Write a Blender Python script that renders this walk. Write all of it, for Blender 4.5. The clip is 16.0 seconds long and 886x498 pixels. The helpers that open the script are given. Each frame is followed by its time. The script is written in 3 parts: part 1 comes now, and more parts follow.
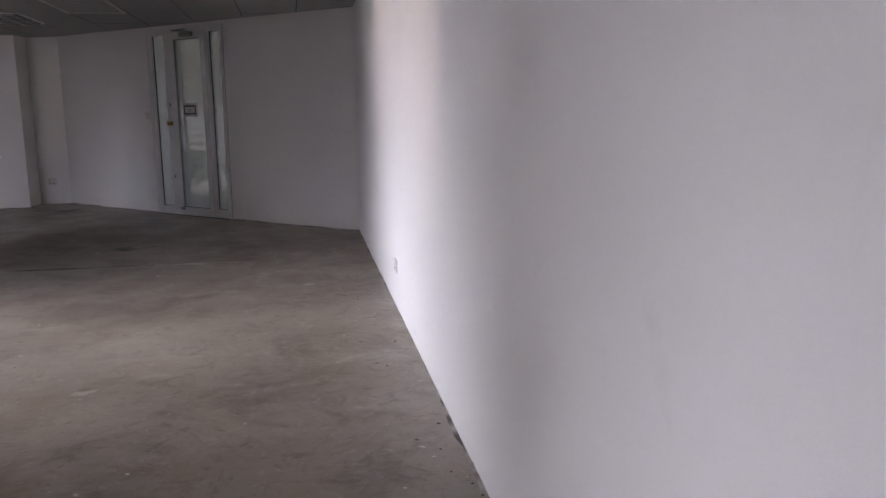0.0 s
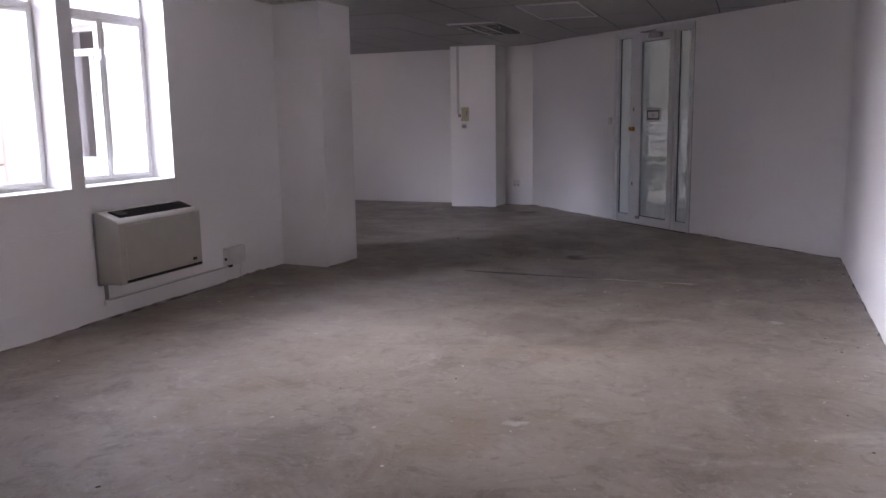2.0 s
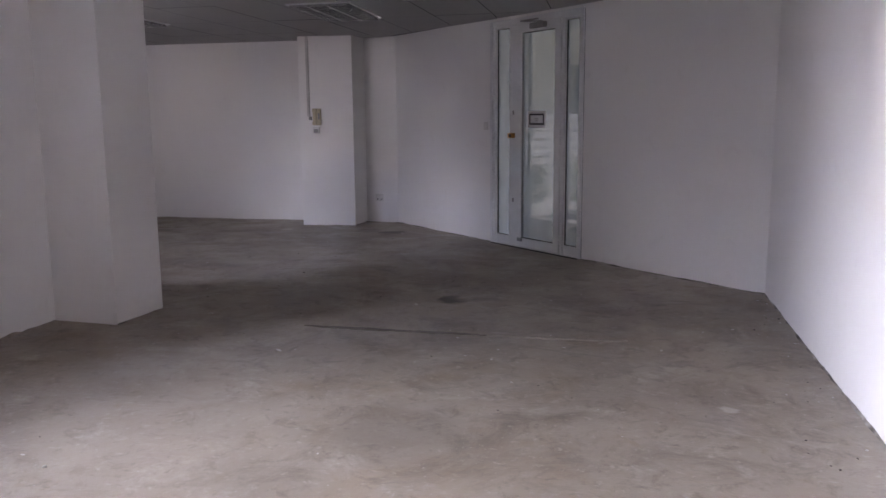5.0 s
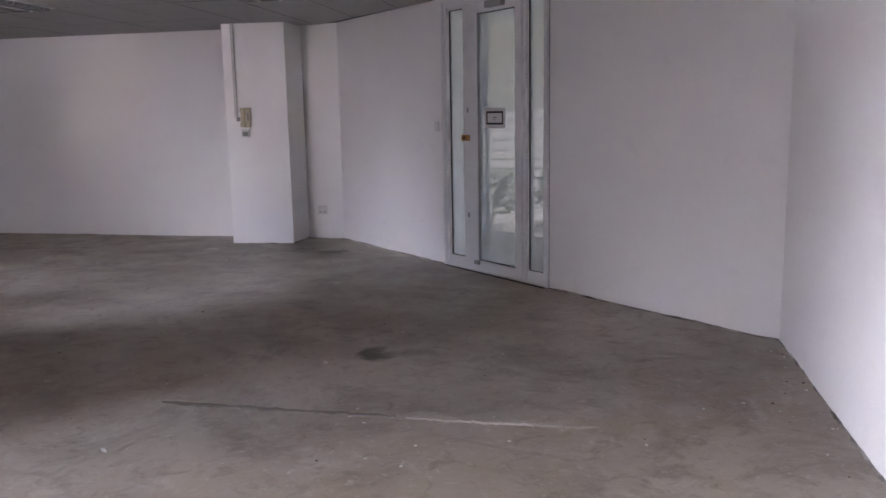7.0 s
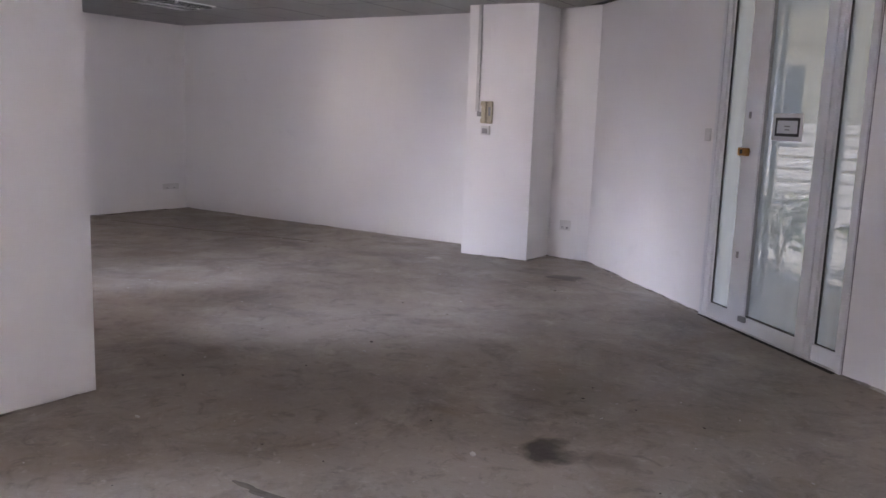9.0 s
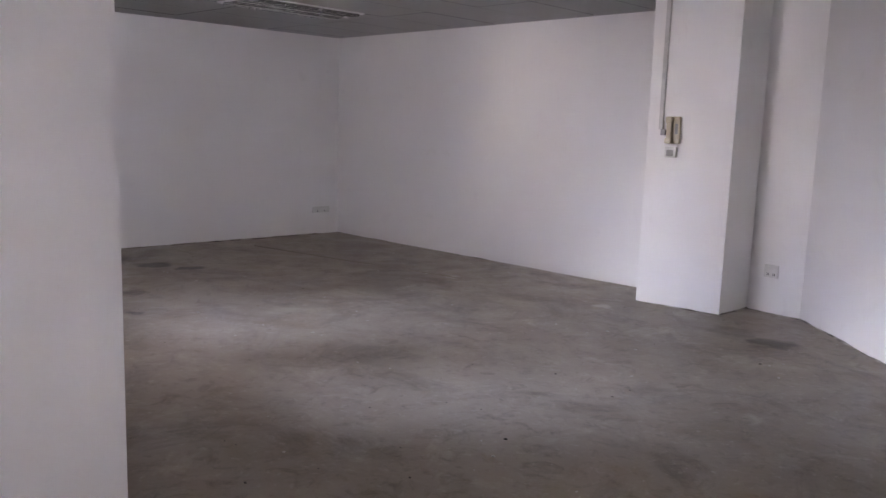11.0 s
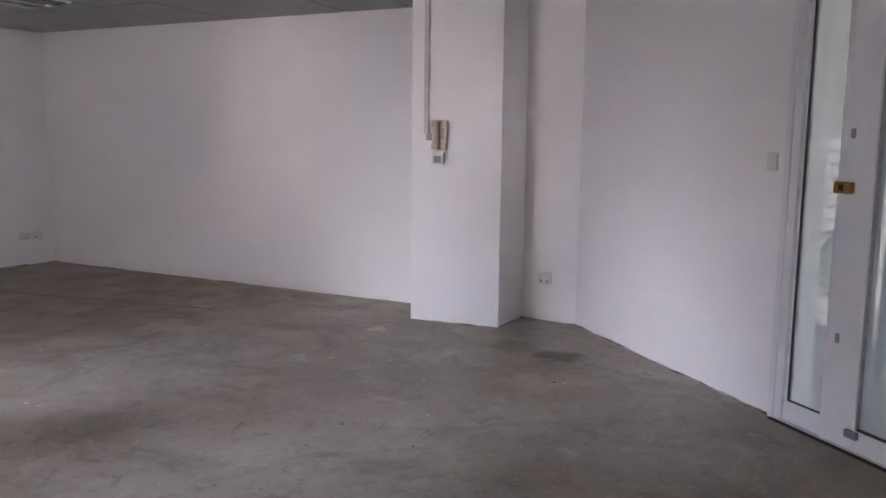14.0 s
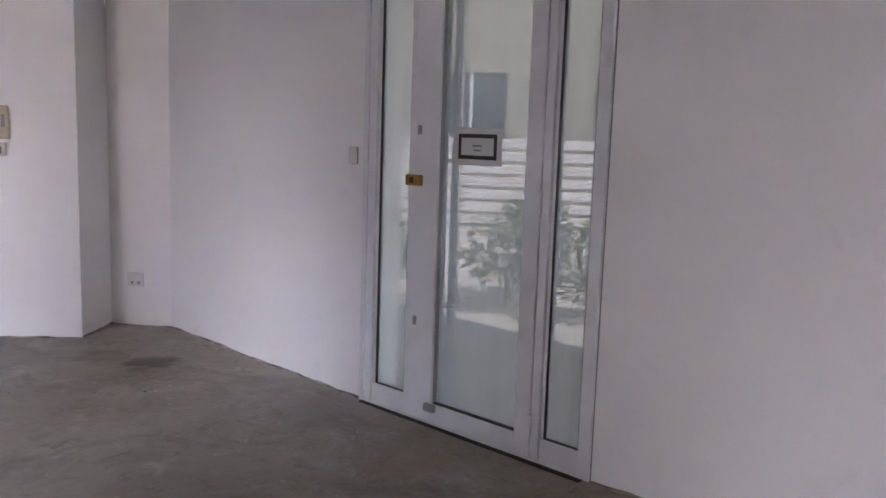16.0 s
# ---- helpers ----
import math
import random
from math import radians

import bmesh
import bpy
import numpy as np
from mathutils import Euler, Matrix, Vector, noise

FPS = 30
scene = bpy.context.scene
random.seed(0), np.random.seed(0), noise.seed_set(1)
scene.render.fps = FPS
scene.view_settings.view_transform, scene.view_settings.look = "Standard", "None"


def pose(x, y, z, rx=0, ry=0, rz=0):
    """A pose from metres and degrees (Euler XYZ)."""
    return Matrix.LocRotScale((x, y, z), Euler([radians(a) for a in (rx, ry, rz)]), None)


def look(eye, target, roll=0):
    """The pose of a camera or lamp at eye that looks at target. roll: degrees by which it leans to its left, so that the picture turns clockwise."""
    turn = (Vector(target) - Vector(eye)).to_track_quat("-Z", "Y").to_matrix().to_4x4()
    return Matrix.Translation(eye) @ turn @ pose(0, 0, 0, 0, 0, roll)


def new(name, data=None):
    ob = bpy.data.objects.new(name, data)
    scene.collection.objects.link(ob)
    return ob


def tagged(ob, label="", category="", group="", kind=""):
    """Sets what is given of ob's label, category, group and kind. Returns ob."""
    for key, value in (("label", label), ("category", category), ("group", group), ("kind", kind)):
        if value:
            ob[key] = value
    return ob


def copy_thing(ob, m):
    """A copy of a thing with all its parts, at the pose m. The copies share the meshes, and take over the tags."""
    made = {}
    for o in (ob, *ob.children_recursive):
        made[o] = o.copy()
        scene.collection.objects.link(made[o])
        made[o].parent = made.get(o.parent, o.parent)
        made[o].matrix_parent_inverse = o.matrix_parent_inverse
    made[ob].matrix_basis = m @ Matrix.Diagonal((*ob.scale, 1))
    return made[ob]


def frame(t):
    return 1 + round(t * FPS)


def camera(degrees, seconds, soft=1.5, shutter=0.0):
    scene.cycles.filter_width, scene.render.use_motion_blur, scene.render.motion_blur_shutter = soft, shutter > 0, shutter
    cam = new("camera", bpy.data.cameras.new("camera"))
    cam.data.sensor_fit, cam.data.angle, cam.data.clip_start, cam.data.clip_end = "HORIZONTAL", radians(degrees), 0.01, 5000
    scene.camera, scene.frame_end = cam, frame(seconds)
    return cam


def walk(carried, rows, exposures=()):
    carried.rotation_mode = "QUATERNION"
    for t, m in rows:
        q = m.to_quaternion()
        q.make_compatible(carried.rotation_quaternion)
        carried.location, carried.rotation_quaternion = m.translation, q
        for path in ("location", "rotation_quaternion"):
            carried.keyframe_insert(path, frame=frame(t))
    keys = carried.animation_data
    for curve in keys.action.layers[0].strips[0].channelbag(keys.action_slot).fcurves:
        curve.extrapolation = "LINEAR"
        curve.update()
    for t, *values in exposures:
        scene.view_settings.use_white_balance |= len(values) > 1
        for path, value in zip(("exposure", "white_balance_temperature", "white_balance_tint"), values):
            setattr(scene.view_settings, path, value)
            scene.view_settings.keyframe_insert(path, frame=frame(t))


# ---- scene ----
cam = camera(57.2, 16.0)
PATH = [
    (0, (0.437, 1.201, 1.367), (0.663, 3.157, 1.018), -0.8),
    (0.5, (0.428, 1.362, 1.372), (0.547, 3.329, 1.034), -0.0),
    (1, (0.412, 1.501, 1.387), (0.219, 3.463, 1.048), -0.1),
    (1.5, (0.362, 1.717, 1.388), (-0.109, 3.634, 1.064), -0.5),
    (2, (0.283, 1.884, 1.37), (-0.54, 3.678, 1.048), -0.9),
    (2.5, (0.289, 2.065, 1.379), (-0.87, 3.663, 1.057), 0.3),
    (3, (0.181, 2.287, 1.363), (-0.989, 3.875, 1.031), 1.3),
    (3.5, (0.046, 2.585, 1.366), (-0.873, 4.331, 1.037), 1.1),
    (4, (-0.041, 2.927, 1.371), (-0.787, 4.754, 1.043), 0.5),
    (4.5, (-0.098, 3.263, 1.359), (-0.769, 5.118, 1.031), 1.0),
    (5, (-0.211, 3.611, 1.377), (-0.739, 5.513, 1.057), -0.5),
    (5.2, (-0.207, 3.751, 1.378), (-0.698, 5.663, 1.059), -0.9),
    (7.5, (-0.205, 5.531, 1.36), (-0.716, 7.438, 1.036), -1.2),
    (8, (-0.17, 5.932, 1.346), (-0.85, 7.784, 1.021), -1.5),
    (8.5, (-0.232, 6.277, 1.351), (-1.173, 8.014, 1.036), 0.3),
    (9, (-0.332, 6.632, 1.339), (-1.466, 8.248, 1.018), 2.0),
    (9.5, (-0.486, 6.962, 1.356), (-1.677, 8.535, 1.03), 1.2),
    (10, (-0.642, 7.269, 1.349), (-1.965, 8.735, 1.034), 1.6),
    (10.2, (-0.711, 7.344, 1.354), (-2.085, 8.763, 1.04), 1.9),
    (12.5, (-1.415, 8.163, 1.369), (-2.907, 9.462, 1.08), 1.8),
    (13, (-1.458, 8.166, 1.416), (-2.822, 9.6, 1.127), 1.2),
    (13.5, (-1.599, 8.12, 1.401), (-2.779, 9.711, 1.12), 0.2),
    (14, (-1.592, 8.122, 1.383), (-2.566, 9.848, 1.109), 0.7),
    (14.5, (-1.539, 8.21, 1.372), (-2.282, 10.046, 1.098), 1.1),
    (15, (-1.525, 8.243, 1.371), (-2.055, 10.153, 1.099), 1.6),
    (15.5, (-1.517, 8.255, 1.366), (-1.844, 10.21, 1.099), 1.7),
    (16, (-1.495, 8.261, 1.375), (-1.585, 10.241, 1.109), 1.9),
]
walk(cam, [(t, look(eye, target, roll)) for t, eye, target, roll in PATH],
     [(0.0, 1.1, 10000, 36), (1.5, 1.4, 9900, 40), (2.5, 1.3, 9400, 41), (3.5, 1.15, 9500, 41), (5.0, 1.75, 9500, 38), (7.5, 2.4, 9700, 37), (9.0, 2.7, 9700, 36), (12.5, 2.8, 9700, 35), (14.5, 2.62, 9800, 36), (16.0, 2.62, 9800, 36)])

# ---- world, sun, exposure ----
SUN_AZ, SUN_EL = 98.0, 60.0
world = bpy.data.worlds.new("sky")
scene.world = world
world.use_nodes = True
wn = world.node_tree.nodes
sky = wn.new("ShaderNodeTexSky")
sky.sky_type = 'NISHITA'
sky.sun_disc = False
sky.sun_elevation = radians(SUN_EL)
sky.sun_rotation = radians(SUN_AZ)
wn["Background"].inputs["Strength"].default_value = 0.10
world.node_tree.links.new(sky.outputs[0], wn["Background"].inputs["Color"])
sun = new("sun", bpy.data.lights.new("sun", 'SUN'))
sun.data.energy, sun.data.angle, sun.data.color = 2.0, radians(0.5), (1.0, 0.985, 0.965)
az, el = radians(SUN_AZ), radians(SUN_EL)
sun.matrix_world = look((0, 0, 0), (-math.sin(az) * math.cos(el), -math.cos(az) * math.cos(el), -math.sin(el)))



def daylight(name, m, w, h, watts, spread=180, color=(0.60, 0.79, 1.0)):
    """An added soft panel that stands in for daylight; it faces along its -z."""
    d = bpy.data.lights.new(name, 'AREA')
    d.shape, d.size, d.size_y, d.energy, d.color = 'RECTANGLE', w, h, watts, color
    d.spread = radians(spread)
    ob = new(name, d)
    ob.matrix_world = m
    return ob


# added panels: three stand in for the courtyard sky, three narrow strips cast streaks on the walls, one fills the side
# room's far window
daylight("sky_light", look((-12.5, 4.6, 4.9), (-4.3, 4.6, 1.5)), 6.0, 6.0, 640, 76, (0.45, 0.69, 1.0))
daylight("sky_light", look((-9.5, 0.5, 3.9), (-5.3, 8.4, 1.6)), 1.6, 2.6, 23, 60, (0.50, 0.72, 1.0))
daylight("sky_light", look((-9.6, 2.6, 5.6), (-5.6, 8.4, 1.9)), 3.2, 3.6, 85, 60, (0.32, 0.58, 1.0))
daylight("streak_light", look((-7.8, -4.0, 1.7), (-6.6, 8.5, 1.6)), 0.10, 3.2, 4, 60, (0.68, 0.82, 1.0))
daylight("streak_light", look((-7.15, -4.0, 1.5), (-6.6, 8.5, 1.6)), 0.10, 2.6, 3.5, 60, (0.68, 0.82, 1.0))
daylight("streak_light", look((-13.0, 5.0, 0.9), (-4.2, 5.7, 1.7)), 0.4, 1.8, 26, 60, (0.72, 0.84, 1.0))
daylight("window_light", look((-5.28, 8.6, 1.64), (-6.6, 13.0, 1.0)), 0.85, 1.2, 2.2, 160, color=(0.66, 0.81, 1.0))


# ---- materials ----
def material(name, base, second=None, rough=0.6, metal=0.0, scale=3.0, fine=60.0, bump=0.1, spread=0.5, fine_amount=0.12):
    """A painted, cast or metal surface with broad blotches and a fine grain, in metres."""
    m = bpy.data.materials.new(name)
    m.use_nodes = True
    n, l = m.node_tree.nodes, m.node_tree.links
    p = n["Principled BSDF"]
    second = second or tuple(c * 0.86 for c in base)
    co = n.new("ShaderNodeTexCoord")
    broad = n.new("ShaderNodeTexNoise")
    broad.inputs["Scale"].default_value, broad.inputs["Detail"].default_value = scale, 6
    grain = n.new("ShaderNodeTexNoise")
    grain.inputs["Scale"].default_value, grain.inputs["Detail"].default_value = fine, 4
    for t in (broad, grain):
        l.new(co.outputs["Object"], t.inputs["Vector"])
    ramp = n.new("ShaderNodeValToRGB")
    ramp.color_ramp.elements[0].position, ramp.color_ramp.elements[1].position = 0.5 - spread / 2, 0.5 + spread / 2
    ramp.color_ramp.elements[0].color, ramp.color_ramp.elements[1].color = (*second, 1), (*base, 1)
    l.new(broad.outputs["Fac"], ramp.inputs["Fac"])
    mix = n.new("ShaderNodeMix")
    mix.data_type, mix.blend_type = 'RGBA', 'OVERLAY'
    mix.inputs[0].default_value = fine_amount
    l.new(ramp.outputs["Color"], mix.inputs[6])
    l.new(grain.outputs["Fac"], mix.inputs[7])
    l.new(mix.outputs[2], p.inputs["Base Color"])
    rr = n.new("ShaderNodeMapRange")
    rr.inputs["To Min"].default_value, rr.inputs["To Max"].default_value = max(rough - 0.08, 0.03), min(rough + 0.08, 1)
    l.new(broad.outputs["Fac"], rr.inputs["Value"])
    l.new(rr.outputs[0], p.inputs["Roughness"])
    p.inputs["Metallic"].default_value = metal
    if bump:
        b = n.new("ShaderNodeBump")
        b.inputs["Strength"].default_value, b.inputs["Distance"].default_value = bump, 0.004
        l.new(grain.outputs["Fac"], b.inputs["Height"])
        l.new(b.outputs[0], p.inputs["Normal"])
    return m


def wall_paint(name, base, dirty):
    """White roller-painted plaster: faint trowel waves, scuffs and a fine nap."""
    m = material(name, base, tuple(c * 0.95 for c in base), rough=0.62, scale=0.9, fine=220, bump=0.12, fine_amount=0.05)
    n, l = m.node_tree.nodes, m.node_tree.links
    p = n["Principled BSDF"]
    co = [x for x in n if x.type == 'TEX_COORD'][0]
    wave = n.new("ShaderNodeTexNoise")
    wave.inputs["Scale"].default_value, wave.inputs["Detail"].default_value = 2.2, 2
    l.new(co.outputs["Object"], wave.inputs["Vector"])
    b = n.new("ShaderNodeBump")
    b.inputs["Strength"].default_value, b.inputs["Distance"].default_value = 0.25, 0.02
    l.new(wave.outputs["Fac"], b.inputs["Height"])
    old = [x for x in n if x.type == 'BUMP' and x != b][0]
    l.new(b.outputs[0], old.inputs["Normal"])
    scuff = n.new("ShaderNodeTexNoise")
    scuff.inputs["Scale"].default_value, scuff.inputs["Detail"].default_value, scuff.inputs["Distortion"].default_value = 5.0, 8, 0.6
    l.new(co.outputs["Object"], scuff.inputs["Vector"])
    mr = n.new("ShaderNodeMapRange")
    mr.inputs["From Min"].default_value, mr.inputs["From Max"].default_value = 0.64, 0.8
    mr.inputs["To Max"].default_value = 0.35
    l.new(scuff.outputs["Fac"], mr.inputs["Value"])
    mix = n.new("ShaderNodeMix")
    mix.data_type = 'RGBA'
    src = p.inputs["Base Color"].links[0].from_socket
    l.new(mr.outputs[0], mix.inputs[0])
    l.new(src, mix.inputs[6])
    mix.inputs[7].default_value = (*dirty, 1)
    l.new(mix.outputs[2], p.inputs["Base Color"])
    return m


def screed(name):
    """Bare cement screed: warm grey, blotched by old glue, with dusty pale wear, dark specks and single stains."""
    m = bpy.data.materials.new(name)
    m.use_nodes = True
    n, l = m.node_tree.nodes, m.node_tree.links
    p = n["Principled BSDF"]
    co = n.new("ShaderNodeTexCoord")

    def tex(scale, detail, distortion=0.0, rough=0.55, stretch=None):
        t = n.new("ShaderNodeTexNoise")
        t.inputs["Scale"].default_value, t.inputs["Detail"].default_value = scale, detail
        t.inputs["Distortion"].default_value, t.inputs["Roughness"].default_value = distortion, rough
        if stretch:
            mp = n.new("ShaderNodeMapping")
            mp.inputs["Scale"].default_value = stretch
            mp.inputs["Rotation"].default_value = (0, 0, 0.5)
            l.new(co.outputs["Object"], mp.inputs["Vector"])
            l.new(mp.outputs[0], t.inputs["Vector"])
        else:
            l.new(co.outputs["Object"], t.inputs["Vector"])
        return t.outputs["Fac"]

    def ranged(sock, a, b, lo=0.0, hi=1.0):
        r = n.new("ShaderNodeMapRange")
        for k, v in (("From Min", a), ("From Max", b), ("To Min", lo), ("To Max", hi)):
            r.inputs[k].default_value = v
        l.new(sock, r.inputs["Value"])
        return r.outputs[0]

    def mixed(fac, a, b):
        x = n.new("ShaderNodeMix")
        x.data_type = 'RGBA'
        l.new(fac, x.inputs[0])
        if isinstance(a, tuple):
            x.inputs[6].default_value = (*a, 1)
        else:
            l.new(a, x.inputs[6])
        x.inputs[7].default_value = (*b, 1)
        return x.outputs[2]

    col = mixed(ranged(tex(0.5, 5, 0.5), 0.36, 0.62), FLOOR_A, FLOOR_B)
    col = mixed(ranged(tex(1.4, 10, 1.2, 0.72), 0.50, 0.66, 0, 0.75), col, FLOOR_DARK)
    col = mixed(ranged(tex(2.3, 12, 0.6, 0.75, (1.0, 1.1, 1.0)), 0.55, 0.70, 0, 0.55), col, FLOOR_PALE)
    col = mixed(ranged(tex(0.8, 9, 1.0, 0.7), 0.52, 0.64, 0, 0.55), col, FLOOR_BROWN)
    col = mixed(ranged(tex(6.5, 10, 0.9, 0.72), 0.53, 0.68, 0, 0.75), col, FLOOR_DARK)
    col = mixed(ranged(tex(3.1, 9, 1.4, 0.7), 0.60, 0.70, 0, 0.7), col, FLOOR_BROWN)
    col = mixed(ranged(tex(22, 8, 0.5, 0.65), 0.58, 0.72, 0, 0.55), col, FLOOR_PALE)
    col = mixed(ranged(tex(17, 6, 0.5, 0.6), 0.60, 0.72, 0, 0.6), col, FLOOR_DARK)
    col = mixed(ranged(tex(42, 3), 0.70, 0.76, 0, 0.6), col, (0.50, 0.47, 0.44))
    warp = n.new("ShaderNodeTexNoise")
    warp.inputs["Scale"].default_value, warp.inputs["Detail"].default_value = 5.0, 5
    l.new(co.outputs["Object"], warp.inputs["Vector"])
    off = n.new("ShaderNodeVectorMath")
    off.operation = 'MULTIPLY_ADD'
    l.new(warp.outputs["Color"], off.inputs[0])
    off.inputs[1].default_value, off.inputs[2].default_value = (0.36, 0.36, 0), (-0.18, -0.18, 0)
    at = n.new("ShaderNodeVectorMath")
    l.new(co.outputs["Object"], at.inputs[0])
    l.new(off.outputs[0], at.inputs[1])
    for x, y, r, amount in STAINS:
        d = n.new("ShaderNodeVectorMath")
        d.operation = 'DISTANCE'
        l.new(at.outputs[0], d.inputs[0])
        d.inputs[1].default_value = (x, y, 0)
        col = mixed(ranged(d.outputs["Value"], r * 0.5, r, amount, 0), col, (0.036, 0.024, 0.017))
    for x, y, r in SPLASHES:
        d = n.new("ShaderNodeVectorMath")
        d.operation = 'DISTANCE'
        l.new(at.outputs[0], d.inputs[0])
        d.inputs[1].default_value = (x, y, 0)
        col = mixed(ranged(d.outputs["Value"], r * 0.4, r, 0.6, 0), col, (0.50, 0.47, 0.44))
    l.new(col, p.inputs["Base Color"])
    l.new(ranged(tex(2.2, 8, 0.6), 0.3, 0.7, 0.32, 0.56), p.inputs["Roughness"])
    b = n.new("ShaderNodeBump")
    b.inputs["Strength"].default_value, b.inputs["Distance"].default_value = 0.35, 0.006
    l.new(tex(30, 8, 0.2, 0.65), b.inputs["Height"])
    b2 = n.new("ShaderNodeBump")
    b2.inputs["Strength"].default_value, b2.inputs["Distance"].default_value = 0.3, 0.02
    l.new(tex(3.5, 5), b2.inputs["Height"])
    l.new(b2.outputs[0], b.inputs["Normal"])
    l.new(b.outputs[0], p.inputs["Normal"])
    return m


def clear_glass(name, rough=0.0, ior=1.45, tint=(1, 1, 1), haze=0.0):
    """Window glass; haze mixes in a milky film."""
    m = bpy.data.materials.new(name)
    m.use_nodes = True
    n, l = m.node_tree.nodes, m.node_tree.links
    p = n["Principled BSDF"]
    p.inputs["Base Color"].default_value = (*tint, 1)
    p.inputs["Transmission Weight"].default_value = 1
    p.inputs["Roughness"].default_value, p.inputs["IOR"].default_value = rough, ior
    if haze:
        film = n.new("ShaderNodeBsdfTranslucent")
        film.inputs["Color"].default_value = (0.54, 0.68, 0.75, 1)
        face = n.new("ShaderNodeBsdfDiffuse")
        face.inputs["Color"].default_value = (0.68, 0.78, 0.83, 1)
        both, mx = n.new("ShaderNodeMixShader"), n.new("ShaderNodeMixShader")
        both.inputs[0].default_value = 0.62
        tx = n.new("ShaderNodeTexNoise")
        tx.inputs["Scale"].default_value = 3
        mr = n.new("ShaderNodeMapRange")
        mr.inputs["To Min"].default_value, mr.inputs["To Max"].default_value = haze - 0.06, haze + 0.06
        l.new(tx.outputs["Fac"], mr.inputs["Value"])
        l.new(mr.outputs[0], mx.inputs[0])
        l.new(film.outputs[0], both.inputs[1])
        l.new(face.outputs[0], both.inputs[2])
        l.new(p.outputs[0], mx.inputs[1])
        l.new(both.outputs[0], mx.inputs[2])
        l.new(mx.outputs[0], n["Material Output"].inputs["Surface"])
    return m


FLOOR_A, FLOOR_B = (0.32, 0.262, 0.218), (0.24, 0.193, 0.158)
FLOOR_DARK, FLOOR_PALE = (0.125, 0.099, 0.081), (0.46, 0.41, 0.365)
FLOOR_BROWN = (0.215, 0.152, 0.105)
STAINS = [(-1.77, 9.48, 0.135, 0.97), (-1.55, 9.55, 0.14, 0.4), (-3.42, 12.9, 0.18, 0.85), (-3.75, 12.95, 0.2, 0.4), (-8.4, 10.75, 0.17, 0.9),
          (-8.05, 10.95, 0.12, 0.9), (-7.3, 10.1, 0.15, 0.6), (-8.9, 10.5, 0.3, 0.5), (-6.45, 9.5, 0.11, 0.9), (-6.6, 9.85, 0.09, 0.9), (-1.35, 6.9, 0.42, 0.32), (-3.0, 9.35, 0.5, 0.2)]
SPLASHES = [(-4.84, 12.89, 0.1), (-6.44, 12.74, 0.11), (0.1, 7.5, 0.05), (-0.9, 5.2, 0.045)]
M_WALL = wall_paint("white_wall_paint", (0.83, 0.815, 0.805), (0.66, 0.64, 0.63))
M_FLOOR = screed("bare_screed")
M_CEIL = material("mineral_ceiling_tile", (0.42, 0.42, 0.425), (0.37, 0.37, 0.375), rough=0.9, scale=1.5, fine=160, bump=0.4, fine_amount=0.2)
M_GAP = material("ceiling_grid_shadow_gap", (0.08, 0.08, 0.085), rough=0.8, bump=0)
M_ALU = material("white_powder_coated_aluminium", (0.74, 0.75, 0.76), (0.68, 0.69, 0.70), rough=0.38, scale=6, fine=120, bump=0.03, fine_amount=0.05)
M_GASKET = material("black_rubber_gasket", (0.02, 0.02, 0.022), rough=0.6, bump=0.05)
M_BEAD = material("grey_glazing_bead", (0.30, 0.31, 0.32), rough=0.5, bump=0.03)
M_FILLER = material("grey_wall_filler", (0.60, 0.59, 0.585), (0.50, 0.49, 0.485), rough=0.8, scale=14, bump=0.1)
M_WINPAINT = material("white_gloss_window_paint", (0.80, 0.80, 0.79), (0.74, 0.74, 0.72), rough=0.35, scale=8, fine=90, bump=0.06, fine_amount=0.06)
M_GLASS = clear_glass("window_glass")
M_FROST = clear_glass("frosted_door_glass", rough=0.05, ior=1.1, tint=(0.66, 0.81, 0.87), haze=0.42)
M_BEIGE = material("aged_beige_enamel", (0.44, 0.415, 0.37), (0.39, 0.365, 0.32), rough=0.45, scale=5, fine=150, bump=0.04, fine_amount=0.06)
M_GRILLE = material("dark_plastic_grille", (0.014, 0.012, 0.011), (0.025, 0.02, 0.018), rough=0.85, bump=0.1)
M_PLASTIC = material("white_switch_plastic", (0.70, 0.69, 0.67), (0.62, 0.61, 0.58), rough=0.4, scale=20, bump=0.02)
M_CREAM = material("yellowed_cream_plastic", (0.58, 0.50, 0.36), (0.50, 0.43, 0.30), rough=0.42, scale=18, bump=0.02)
M_GREYP = material("grey_plastic", (0.30, 0.29, 0.29), rough=0.5, scale=18, bump=0.03)
M_BLACK = material("black_ink", (0.015, 0.015, 0.017), rough=0.5, bump=0)
M_PAPER = material("white_paper", (0.70, 0.71, 0.72), (0.66, 0.67, 0.68), rough=0.8, scale=9, bump=0.03)
M_BRASS = material("worn_brass", (0.45, 0.22, 0.07), (0.30, 0.13, 0.04), rough=0.35, metal=0.8, scale=40, fine=200, bump=0.05)
M_STEEL = material("dull_steel", (0.35, 0.35, 0.36), rough=0.4, metal=0.9, scale=20, bump=0.04)
M_REFL = material("lamp_reflector", (0.70, 0.71, 0.72), rough=0.25, metal=0.85, scale=10, bump=0.0)
M_LAMPIN = material("unlit_lamp_housing", (0.10, 0.10, 0.105), rough=0.5, bump=0.0)
M_DIFF = material("unlit_prismatic_diffuser", (0.30, 0.30, 0.31), (0.25, 0.25, 0.26), rough=0.3, scale=40, fine=300, bump=0.2)
